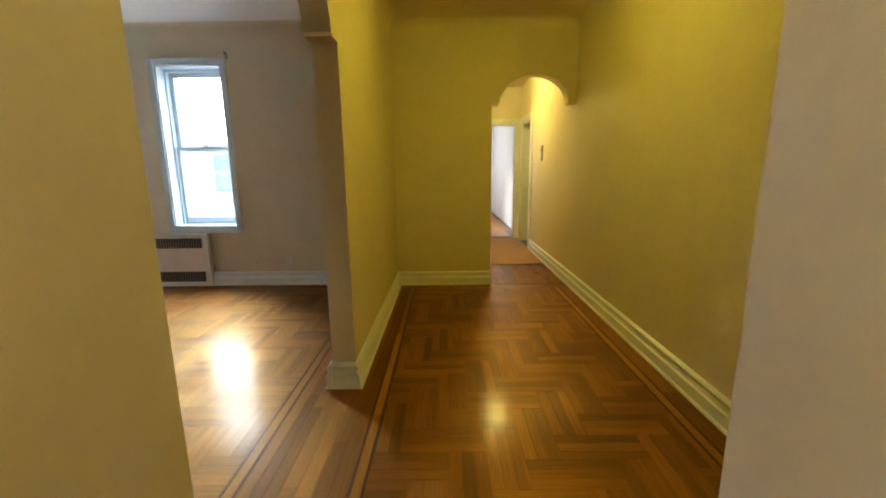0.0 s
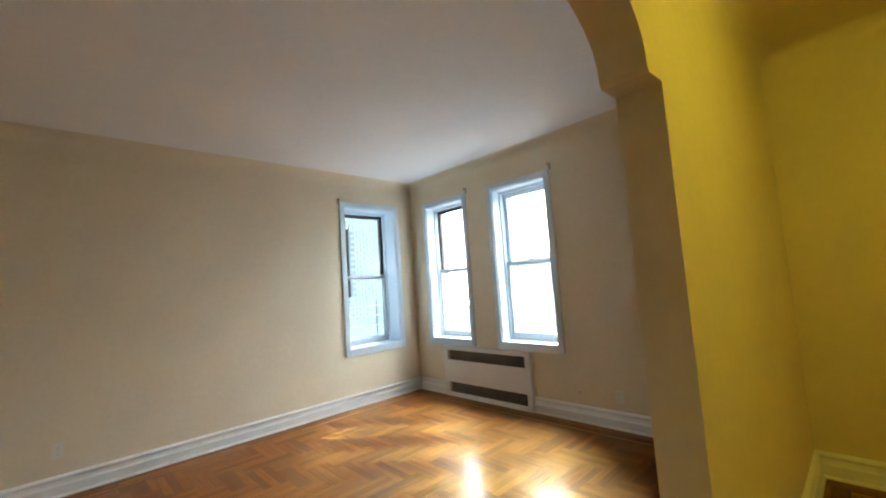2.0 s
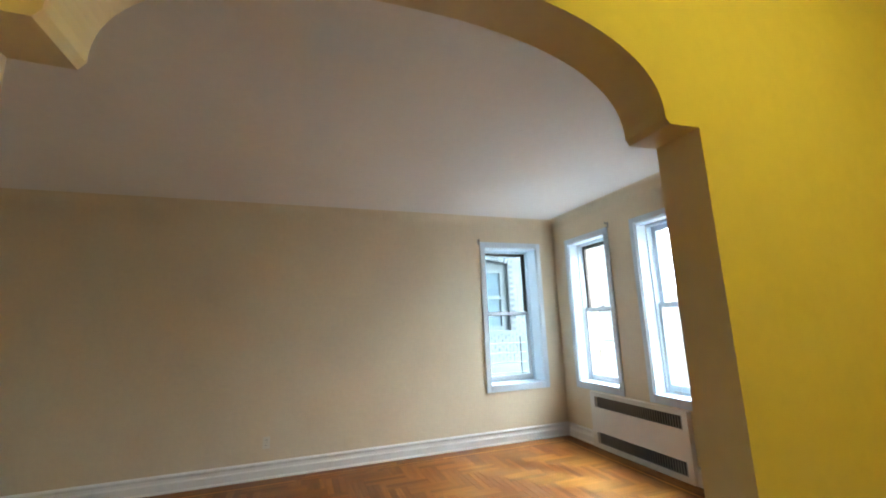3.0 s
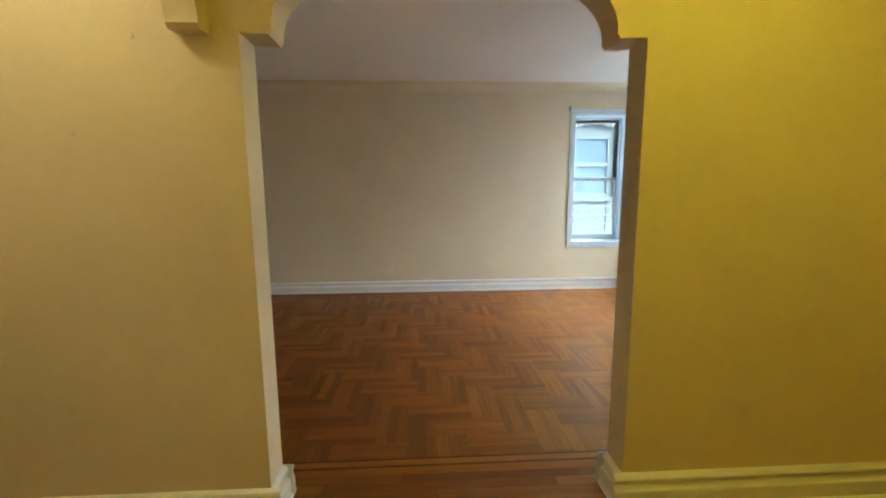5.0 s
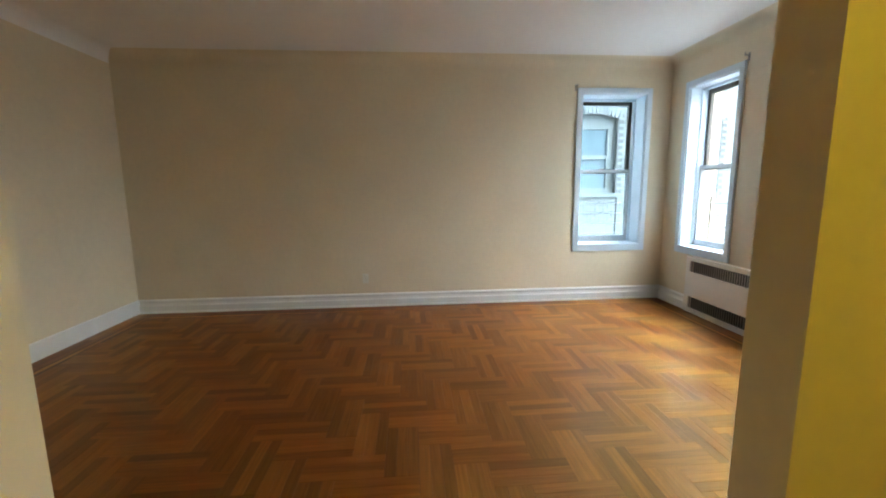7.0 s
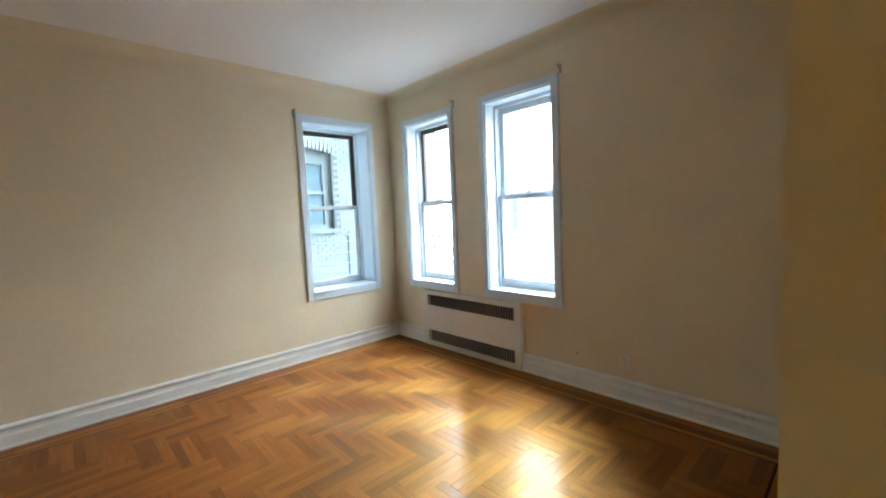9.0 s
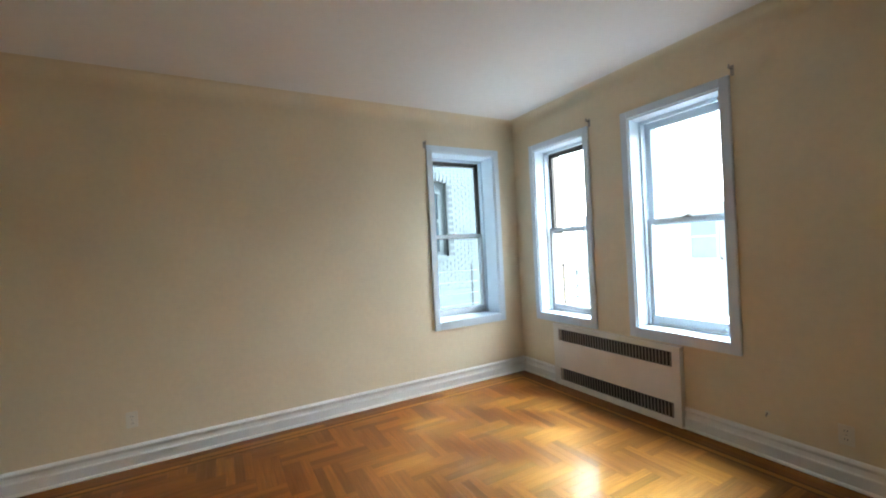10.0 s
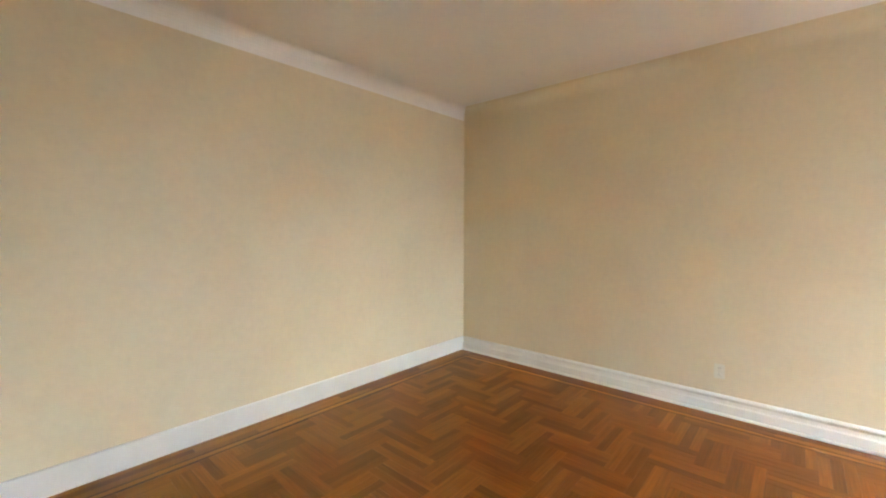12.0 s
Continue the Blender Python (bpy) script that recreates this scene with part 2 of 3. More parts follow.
# ---- plan ----
XL, YW, YN, H = -4.285, 5.035, -1.10, 2.80      # living room walls and ceiling
XP, XQ = -0.29, -0.43                            # partition: foyer face, living face
J1, J2, SPRING, CROWN = 1.230, 2.733, 1.948, 2.24  # arched opening in the partition
XR, YE = 1.653, 4.965                            # foyer wall, foyer end wall
EX0, EX1 = 0.765, 1.653                          # arch in the end wall
CA, CB, CX = 1.02, 1.13, 0.765                    # cross arch of the entry: faces and jamb
YD, YS = 8.15, -2.7                              # wall at the corridor's end, wall behind the start
T = 0.38                                         # outer walls


def arch_points(u0, u1, ledge, spring, crown, power=2.3, n=56, end_ledge=True):
    """From the foot of the left corbel over the crown to the right one."""
    a, b = u0 + ledge, (u1 - ledge if end_ledge else u1)
    mid, half = (a + b) / 2, (b - a) / 2
    pts = [(u0, spring), (a - 0.012, spring - 0.004)]
    for i in range(n + 1):
        c = math.cos(math.pi * (1 - i / n))
        s = max(0.0, 1 - abs(c) ** power) ** (1 / power)
        pts.append((mid + half * c, spring + 0.012 + (crown - spring - 0.012) * s))
    if end_ledge:
        pts += [(b + 0.012, spring - 0.004)]
    pts += [(u1, spring)]
    return pts


# ---- shell ----
out = [(YN, 0), (J1, 0)] + arch_points(J1, J2, 0.115, SPRING, CROWN) + [(J2, 0), (YW, 0), (YW, H + 0.2), (YN, H + 0.2)]
structure("wall_partition", slab(out, "x", XQ, XP), M_WALL, "cream plaster partition with a wide arched opening", "wall")

WIN_B, WIN_C, WIN_A = (-3.96, -3.285), (-2.82, -2.115), (3.965, 4.735)
WZ0, WZ1 = 0.69, 2.42


def wall_boxes(openings, lo, hi, z0, z1, top):
    """Spans of a wall round its openings, as (u0, u1, v0, v1)."""
    spans, at = [], lo
    for a, b in openings:
        spans += [(at, a, 0, top), (a, b, 0, z0), (a, b, z1, top)]
        at = b
    return spans + [(at, hi, 0, top)]


structure("wall_north", boxes(*[(a, b, YW, YW + T, c, d) for a, b, c, d in wall_boxes((WIN_B, WIN_C), XL - T, XQ + 0.14, WZ0, WZ1, H + 0.2)]), M_WALL, "cream plaster wall with two tall windows over a radiator", "wall")
structure("wall_west", boxes(*[(XL - T, XL, a, b, c, d) for a, b, c, d in wall_boxes((WIN_A,), YN - 0.2, YW, WZ0 - 0.02, WZ1, H + 0.2)]), M_WALL, "long cream plaster wall with one narrow window", "wall")
structure("wall_south", boxes((XL, XQ, YN - 0.2, YN, 0, H + 0.2)), M_WALL, "plain cream plaster wall of the living room", "wall")
out = [(XP, 0), (EX0, 0)] + arch_points(EX0, EX1, 0.085, 1.97, 2.262, power=2.0) + [(EX1, H + 0.2), (XP, H + 0.2)]
structure("wall_foyer_end", slab(out, "y", YE, YE + 0.14), M_WALL, "cream plaster end wall with a narrow arched passage", "wall")
DZ = 2.10
structure("wall_east", boxes((XR, XR + 0.14, YS, 7.20, 0, H + 0.2), (XR, XR + 0.14, 7.2, 7.95, DZ, H + 0.2), (XR, XR + 0.14, 7.95, YD, 0, H + 0.2)), M_WALL, "long cream plaster wall of the foyer and corridor", "wall")
out = [(CX, 0)] + arch_points(XP, CX, 0.075, SPRING - 0.01, 2.32, power=1.9)[::-1] + [(XP, H + 0.2), (XR, H + 0.2), (XR, 0)]
structure("wall_entry_arch", slab(out, "y", CA, CB), M_WALL, "cream plaster cross arch between entry and foyer", "wall")
structure("wall_entry_east", boxes((CX, XR, YS, CA, 0, H + 0.2)), M_WALL, "plain cream wall along the entry", "wall")
structure("wall_entry", boxes((XP - 0.14, XR, YS - 0.14, YS, 0, H + 0.2), (XQ, XP, YS, YN - 0.2, 0, H + 0.2)), M_WALL, "plain cream wall behind the entry", "wall")
DX0, DX1 = 0.75, 1.56
structure("wall_corridor_end", boxes((EX0 - 0.14, DX0, YD, YD + 0.12, 0, H + 0.2), (DX1, XR, YD, YD + 0.12, 0, H + 0.2), (DX0, DX1, YD, YD + 0.12, DZ, H + 0.2)), M_WALL, "cream corridor end wall with a white doorway", "wall")
structure("wall_corridor_west", boxes((EX0 - 0.18, EX0 - 0.04, YE + 0.14, YD, 0, H + 0.2)), M_WALL, "plain cream wall of the corridor", "wall")
structure("wall_back_room", boxes((-0.3, -0.2, YD + 0.12, 13.2, 0, 1.0), (-0.3, -0.2, YD + 0.12, 10.8, 1.0, 2.4), (-0.3, -0.2, 12.2, 13.2, 1.0, 2.4), (-0.3, -0.2, YD + 0.12, 13.2, 2.4, H), (-0.2, 2.2, 13.2, 13.3, 0, H), (1.72, 1.8, YD + 0.12, 13.2, 0, H)), M_CEIL, "pale walls of the room beyond the corridor", "wall")
structure("wall_side_room", boxes((2.9, 3.0, 6.8, 8.3, 0, H), (XR + 0.14, 2.9, 6.7, 6.8, 0, H), (XR + 0.14, 2.9, 8.27, 8.35, 0, H)), M_WALL, "plain walls of a dim side room", "wall")

# ceilings with a plaster cove round the living room
structure("ceiling_living", boxes((XL, XQ, YN, YW, H, H + 0.15)), M_CEIL, "white plaster ceiling of the living room", "ceiling")
structure("ceiling_foyer", boxes((XP, XR, CB, YE, H, H + 0.15), (XP, XR, YS, CA, H, H + 0.15)), M_WALL, "cream plaster ceiling of the foyer", "ceiling")
structure("ceiling_corridor", boxes((EX0 - 0.04, XR, YE + 0.14, YD, H - 0.05, H + 0.15), (-0.3, 3.0, YD + 0.12, 13.3, H, H + 0.15), (XR + 0.14, 3.0, 6.7, YD + 0.12, H, H + 0.15)), M_WALL, "cream plaster ceiling of the corridor", "ceiling")
# a roof slab closes the shell above the ceilings
structure("roof", boxes((XL - T, 3.1, YS - 0.2, YW + T, H + 0.2, H + 0.4), (-0.3, 3.1, YW + T, 13.4, H + 0.2, H + 0.4)), M_MORTAR, "plain slab above the flat", "roof")


def run_profile(profile, start, end, inward):
    """Sweep a profile (distance from the wall, height) straight along a wall."""
    bm = bmesh.new()
    a, b, w = Vector(start), Vector(end), Vector(inward)
    lo = [bm.verts.new(a + w * u + Vector((0, 0, v))) for u, v in profile]
    hi = [bm.verts.new(b + w * u + Vector((0, 0, v))) for u, v in profile]
    n = len(profile)
    caps = [bm.faces.new(lo[::-1]), bm.faces.new(hi)]
    for i in range(n):
        bm.faces.new((lo[i], lo[(i + 1) % n], hi[(i + 1) % n], hi[i]))
    bm.normal_update()
    bmesh.ops.triangulate(bm, faces=caps)
    return bm


def cove_profile(r, n=8):
    return [(0, 0)] + [(r - r * math.sin(i / n * math.pi / 2), -r + r * math.cos(i / n * math.pi / 2)) for i in range(n + 1)]


# south cove white for the window light it catches, the others darker for shade
for a, b, w in (((XL, YN, H), (XL, YW, H), (1, 0, 0)), ((XL, YW, H), (XQ, YW, H), (0, -1, 0)), ((XQ, YN, H), (XQ, YW, H), (-1, 0, 0)), ((XL, YN, H), (XQ, YN, H), (0, 1, 0))):
    structure("trim_cove", run_profile(cove_profile(0.12), a, b, w), M_CEIL if w == (0, 1, 0) else M_WALL, "soft plaster cove where wall meets ceiling", "cove")
for a, b, w in (((XP, CB, H), (XP, YE, H), (1, 0, 0)), ((XP, YE, H), (XR, YE, H), (0, -1, 0)), ((XR, CB, H), (XR, YE, H), (-1, 0, 0))):
    structure("trim_cove", run_profile(cove_profile(0.09), a, b, w), M_WALL, "soft plaster cove where wall meets ceiling", "cove")

# ---- baseboards: three stepped boards with a quarter round ----
BASE = [(0, 0.004), (0.042, 0.004), (0.042, 0.014), (0.036, 0.021), (0.030, 0.023), (0.030, 0.088), (0.028, 0.095), (0.022, 0.099), (0.017, 0.108), (0.013, 0.120), (0.011, 0.127), (0.011, 0.138), (0.022, 0.141), (0.025, 0.147), (0.024, 0.155), (0.018, 0.163), (0.008, 0.170), (0, 0.172)]
BASE = [(u, 0.004 + (v - 0.004) * 0.92) for u, v in BASE]
FLAT = [(0, 0.004), (0.016, 0.004), (0.016, 0.15), (0.012, 0.158), (0, 0.158)]


def baseboard(start, end, inward, profile=BASE, label="white painted baseboard of stepped mouldings"):
    structure("baseboard", run_profile(profile, start, end, inward), M_TRIM, label, "baseboard")


g = 0.042
baseboard((XL, YN + 0.016, 0), (XL, YW, 0), (1, 0, 0))
baseboard((XL + g, YW, 0), (-3.745, YW, 0), (0, -1, 0))
baseboard((-2.445, YW, 0), (XQ - g, YW, 0), (0, -1, 0))
baseboard((XL, YN, 0), (XQ, YN, 0), (0, 1, 0), FLAT, "plain white painted baseboard")
baseboard((XQ, J2 - g, 0), (XQ, YW, 0), (-1, 0, 0))
baseboard((XQ, YN, 0), (XQ, J1 + g, 0), (-1, 0, 0))
baseboard((XP, J2 - g, 0), (XP, YE - g, 0), (1, 0, 0))
baseboard((XP, YS, 0), (XP, J1 + g, 0), (1, 0, 0))
baseboard((XQ, J2, 0), (XP, J2, 0), (0, -1, 0))
baseboard((XQ, J1, 0), (XP, J1, 0), (0, 1, 0))
baseboard((XP, YE, 0), (EX0, YE, 0), (0, -1, 0))
baseboard((XR, CB, 0), (XR, 7.08, 0), (-1, 0, 0))

# ---- windows ----
def window(name, m, u0, u1, z0, z1, label, sash_mat, guard=False, d=0.155, glass=M_GLASS):
    """A double-hung window in a deep painted reveal. Local x runs along the wall, y outward."""
    w = thing(name, (0, 0, 0), label, "window", "living room windows", "structure")
    w.matrix_world = m
    c, p = 0.062, 0.018
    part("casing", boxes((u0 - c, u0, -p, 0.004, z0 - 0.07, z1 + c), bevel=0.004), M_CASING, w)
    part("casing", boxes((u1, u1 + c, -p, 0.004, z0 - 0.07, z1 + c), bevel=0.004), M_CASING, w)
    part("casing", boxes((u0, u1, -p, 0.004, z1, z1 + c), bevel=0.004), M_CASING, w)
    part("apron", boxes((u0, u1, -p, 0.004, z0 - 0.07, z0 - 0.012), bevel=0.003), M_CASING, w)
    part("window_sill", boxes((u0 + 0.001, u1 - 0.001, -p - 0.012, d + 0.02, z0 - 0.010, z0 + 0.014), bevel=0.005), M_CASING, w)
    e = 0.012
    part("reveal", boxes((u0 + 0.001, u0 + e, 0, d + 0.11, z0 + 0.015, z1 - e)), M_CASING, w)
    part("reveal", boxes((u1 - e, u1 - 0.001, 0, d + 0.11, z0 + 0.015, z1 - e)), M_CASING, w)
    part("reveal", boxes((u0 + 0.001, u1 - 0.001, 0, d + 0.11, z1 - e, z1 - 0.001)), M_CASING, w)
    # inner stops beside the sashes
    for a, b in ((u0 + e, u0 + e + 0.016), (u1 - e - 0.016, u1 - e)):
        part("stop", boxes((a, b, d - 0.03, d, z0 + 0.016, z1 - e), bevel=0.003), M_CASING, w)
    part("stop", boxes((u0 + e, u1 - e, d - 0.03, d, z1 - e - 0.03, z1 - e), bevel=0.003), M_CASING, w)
    mid = (z0 + z1) / 2 + 0.01
    s, low = (0.05, 0.10) if sash_mat is M_CASING else (0.04, 0.085)
    a, b = u0 + e, u1 - e
    up = part("upper_sash", boxes((a, a + s, d + 0.05, d + 0.085, mid - 0.03, z1 - e), (b - s, b, d + 0.05, d + 0.085, mid - 0.03, z1 - e),
                                  (a + s, b - s, d + 0.05, d + 0.085, z1 - e - s - 0.022, z1 - e), (a + s, b - s, d + 0.05, d + 0.085, mid - 0.03, mid + 0.008)), sash_mat, w)
    part("pane", boxes((a + s, b - s, d + 0.066, d + 0.070, mid + 0.008, z1 - e - s - 0.022)), glass, up).visible_shadow = False
    lo = part("lower_sash", boxes((a, a + s, d, d + 0.04, z0 + 0.016, mid + 0.02), (b - s, b, d, d + 0.04, z0 + 0.016, mid + 0.02),
                                  (a + s, b - s, d, d + 0.04, z0 + 0.016, z0 + low), (a + s, b - s, d, d + 0.04, mid - 0.018, mid + 0.02)), M_SASH if sash_mat is not M_CASING else M_CASING, w)
    part("pane", boxes((a + s, b - s, d + 0.018, d + 0.022, z0 + low, mid - 0.018)), glass, lo).visible_shadow = False
    part("lift_rail", boxes((a + s + 0.03, b - s - 0.03, d - 0.014, d, z0 + 0.03, z0 + 0.042), bevel=0.003), M_SASH, lo)
    c0 = (a + b) / 2
    bm = boxes((c0 - 0.03, c0 + 0.03, d + 0.005, d + 0.03, mid + 0.02, mid + 0.028), bevel=0.002)
    tube(bm, (c0, d + 0.016, mid + 0.028), (c0, d + 0.016, mid + 0.036), 0.013, 0.010)
    box(bm, c0 - 0.004, c0 + 0.034, d + 0.008, d + 0.020, mid + 0.034, mid + 0.040, bevel=0.002)
    part("latch", bm, M_STEEL, lo)
    if guard:
        for k in range(4):
            z = z0 + 0.10 + k * 0.13
            part("guard_bar", tube(bmesh.new(), (a + 0.03, d + 0.13, z), (b - 0.03, d + 0.13, z), 0.006), M_SASH, w)
        for u in (a + 0.06, b - 0.10):
            part("guard_post", tube(bmesh.new(), (u, d + 0.13, z0 + 0.02), (u, d + 0.13, z0 + 0.56), 0.008), M_SASHDARK, w)
    return w


NORTH = Matrix.Translation((0, YW, 0))
WEST = Matrix.Translation((XL, 0, 0)) @ Matrix.Rotation(math.pi / 2, 4, "Z")
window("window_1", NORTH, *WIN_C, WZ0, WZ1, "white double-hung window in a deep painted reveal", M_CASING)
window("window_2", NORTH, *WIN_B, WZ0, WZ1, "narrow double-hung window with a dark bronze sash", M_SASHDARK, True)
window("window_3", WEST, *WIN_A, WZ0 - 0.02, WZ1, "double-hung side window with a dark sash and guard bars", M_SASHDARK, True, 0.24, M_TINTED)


def curtain_bracket(m):
    b = thing("curtain_bracket", (0, 0, 0), "small tarnished curtain rod bracket beside a window casing", "bracket", "curtain brackets")
    b.matrix_world = m
    part("plate", boxes((-0.011, 0.011, -0.004, 0.0, -0.035, 0.035), bevel=0.0015), M_STEEL, b)
    bm = tube(bmesh.new(), (0, -0.003, 0.012), (0, -0.045, 0.012), 0.005)
    tube(bm, (0, -0.042, 0.010), (0, -0.042, 0.034), 0.006, 0.005)
    part("hook", bm, M_STEEL, b)


for u in (WIN_C[1] + 0.078, WIN_B[1] + 0.078):
    curtain_bracket(NORTH @ Matrix.Translation((u, 0, WZ1 + 0.085)))
curtain_bracket(WEST @ Matrix.Translation((WIN_A[0] - 0.078, 0, WZ1 + 0.06)))


# ---- radiator cover ----
def radiator_cover():
    x0, x1, y0, z1 = -3.74, -2.45, YW - 0.055, 0.60
    r = thing("radiator_cover", ((x0 + x1) / 2, YW - 0.03, 0), "off-white enamelled radiator cover with two dark slotted grilles", "radiator")
    r.matrix_world = Matrix.Identity(4)
    gx0, gx1 = -3.672, -2.510
    rows = ((0.056, 0.178), (0.448, 0.566))
    spans = [(x0, gx0, 0.0, z1), (gx1, x1, 0.0, z1), (gx0, gx1, 0.0, rows[0][0]), (gx0, gx1, rows[0][1], rows[1][0]), (gx0, gx1, rows[1][1], z1)]
    for a, b, c, d in spans:
        part("front_panel", boxes((a, b, y0, y0 + 0.012, c, d)), M_RAD, r)
    part("side_panel", boxes((x0, x0 + 0.012, y0 + 0.0125, YW - 0.001, 0, z1)), M_RAD, r)
    part("side_panel", boxes((x1 - 0.012, x1, y0 + 0.0125, YW - 0.001, 0, z1)), M_RAD, r)
    part("top_panel", boxes((x0 - 0.006, x1 + 0.006, y0 - 0.006, YW - 0.001, z1 + 0.0005, z1 + 0.012), bevel=0.004), M_RAD, r)
    n = 40
    for z0, z2 in rows:
        part("grille_back", boxes((gx0, gx1, y0 + 0.04, y0 + 0.044, z0 - 0.01, z2 + 0.01)), M_GRILLE_SHADE, r, "near-black sheet standing for the shade behind the grille")
        for i in range(n):
            x = gx0 + (i + 0.5) * (gx1 - gx0) / n
            part("slat", boxes((x - 0.003, x + 0.003, y0 + 0.004, y0 + 0.012, z0, z2)), M_SLAT, r)
    part("seam", boxes((x0 + 0.012, x1 - 0.012, y0 - 0.0015, y0, 0.606 - 0.02, 0.590)), M_RAD, r)


radiator_cover()


# ---- outlets, switch, pin ----
def outlet(m, label, sockets=True):
    o = thing("wall_outlet", (0, 0, 0), label, "outlet", "wall outlets")
    o.matrix_world = m
    part("plate", boxes((-0.035, 0.035, -0.006, 0, -0.057, 0.057), bevel=0.003), M_PLASTIC, o)
    for z in (0.024, -0.024):
        soc = part("socket", boxes((-0.017, 0.017, -0.0085, -0.004, z - 0.014, z + 0.014), bevel=0.002), M_PLASTIC, o)
        for x in (-0.006, 0.006):
            part("slot", boxes((x - 0.0012, x + 0.0012, -0.0092, -0.008, z - 0.003, z + 0.006)), M_SLOT, soc)
    part("screw", tube(bmesh.new(), (0, -0.005, 0), (0, -0.0075, 0), 0.003), M_STEEL, o)


outlet(NORTH @ Matrix.Translation((-1.56, 0, 0.285)), "small ivory outlet low on the cream wall")
outlet(WEST @ Matrix.Translation((1.44, 0, 0.335)), "ivory outlet above the baseboard of the long wall")
stub = thing("cable_stub", (-1.93, YW, 0.285), "short capped cable stub poking from the wall", "cable")
stub.matrix_world = Matrix.Translation((-1.93, YW, 0.285))
part("collar", tube(bmesh.new(), (0, 0, 0), (0, -0.006, 0), 0.016, 0.013), M_PLASTIC, stub)
part("tip", tube(bmesh.new(), (0, -0.006, 0), (0.004, -0.035, -0.012), 0.005, 0.004), M_STEEL, stub)

EAST = Matrix.Translation((XR, 0, 0)) @ Matrix.Rotation(-math.pi / 2, 4, "Z")
panel = thing("intercom_panel", (0, 0, 0), "slim grey intercom handset plate on the corridor wall", "intercom")
panel.matrix_world = EAST @ Matrix.Translation((-6.41, 0, 1.515))
part("plate", boxes((-0.05, 0.05, -0.022, 0, -0.11, 0.11), bevel=0.006), M_SASH, panel)
part("button", boxes((-0.012, 0.012, -0.028, -0.020, -0.075, -0.05), bevel=0.003), M_PLASTIC, panel)
part("speaker", boxes((-0.03, 0.03, -0.025, -0.020, 0.02, 0.08), bevel=0.002), M_STEEL, panel)

switch = thing("light_switch", (0, 0, 0), "small ivory light switch on the corridor wall", "switch")
switch.matrix_world = EAST @ Matrix.Translation((-5.72, 0, 1.34))
part("plate", boxes((-0.036, 0.036, -0.006, 0, -0.058, 0.058), bevel=0.003), M_PLASTIC, switch)
part("toggle", boxes((-0.006, 0.006, -0.018, -0.005, -0.004, 0.016), bevel=0.002), M_PLASTIC, switch)
for z in (0.03, -0.03):
    part("screw", tube(bmesh.new(), (0, -0.005, z), (0, -0.0075, z), 0.003), M_STEEL, switch)

# small old nail holes in the partition
for y, z in ((0.86, 1.93), (0.62, 1.60), (1.02, 0.78)):
    nail = thing("nail_stub", (XP, y, z), "painted-over nail stub in the cream wall", "nail", "nail stubs")
    nail.matrix_world = Matrix.Translation((XP, y, z))
    part("head", tube(bmesh.new(), (-0.002, 0, 0), (0.004, 0, 0), 0.011, 0.007), M_WALL, nail)


# ---- doorways ----
def door_casing(name, m, u0, u1, z1, depth, label):
    d = thing(name, (0, 0, 0), label, "door frame", "", "structure")
    d.matrix_world = m
    c = 0.095
    for a, b in ((u0 - c, u0), (u1, u1 + c)):
        part("casing", boxes((a, b, -0.02, 0.002, 0.0, z1 + c), bevel=0.005), M_DOORPAINT, d)
    part("head_casing", boxes((u0, u1, -0.02, 0.002, z1, z1 + c), bevel=0.005), M_DOORPAINT, d)
    part("jamb", boxes((u0 + 0.001, u0 + 0.02, 0, depth, 0, z1 - 0.02)), M_DOORPAINT, d)
    part("jamb", boxes((u1 - 0.02, u1 - 0.001, 0, depth, 0, z1 - 0.02)), M_DOORPAINT, d)
    part("head_jamb", boxes((u0 + 0.001, u1 - 0.001, 0, depth, z1 - 0.02, z1 - 0.001)), M_DOORPAINT, d)
    return d


door_casing("door_1", Matrix.Translation((0, YD, 0)), DX0, DX1, DZ, 0.12, "white painted doorway at the corridor's end")
door_casing("door_2", EAST, -7.95, -7.20, DZ, 0.14, "white painted doorway to a dim side room")

# an open door leaf in the room beyond
leaf = thing("open_door", (DX0 + 0.03, YD + 0.13, 0), "white panelled door standing open into the far room", "door")
leaf.matrix_world = Matrix.Translation((DX0 + 0.05, YD + 0.13, 0)) @ Matrix.Rotation(radians(97), 4, "Z")
part("leaf", boxes((0, 0.78, 0, 0.04, 0.008, 2.06), bevel=0.003), M_DOORPAINT, leaf)
for z0, z1 in ((0.2, 0.95), (1.1, 1.95)):
    part("panel", boxes((0.12, 0.66, -0.008, 0.0005, z0, z1), bevel=0.006), M_DOORPAINT, leaf)
kn = lathe(bmesh.new(), (0, 0, 0), ((0.012, 0), (0.012, 0.02), (0.026, 0.03), (0.03, 0.045), (0.02, 0.058)), 16)
bmesh.ops.rotate(kn, verts=kn.verts, matrix=Matrix.Rotation(math.pi / 2, 3, "X"))
bmesh.ops.translate(kn, verts=kn.verts, vec=(0.72, 0, 1.0))
part("knob", kn, M_STEEL, leaf, smooth=True)


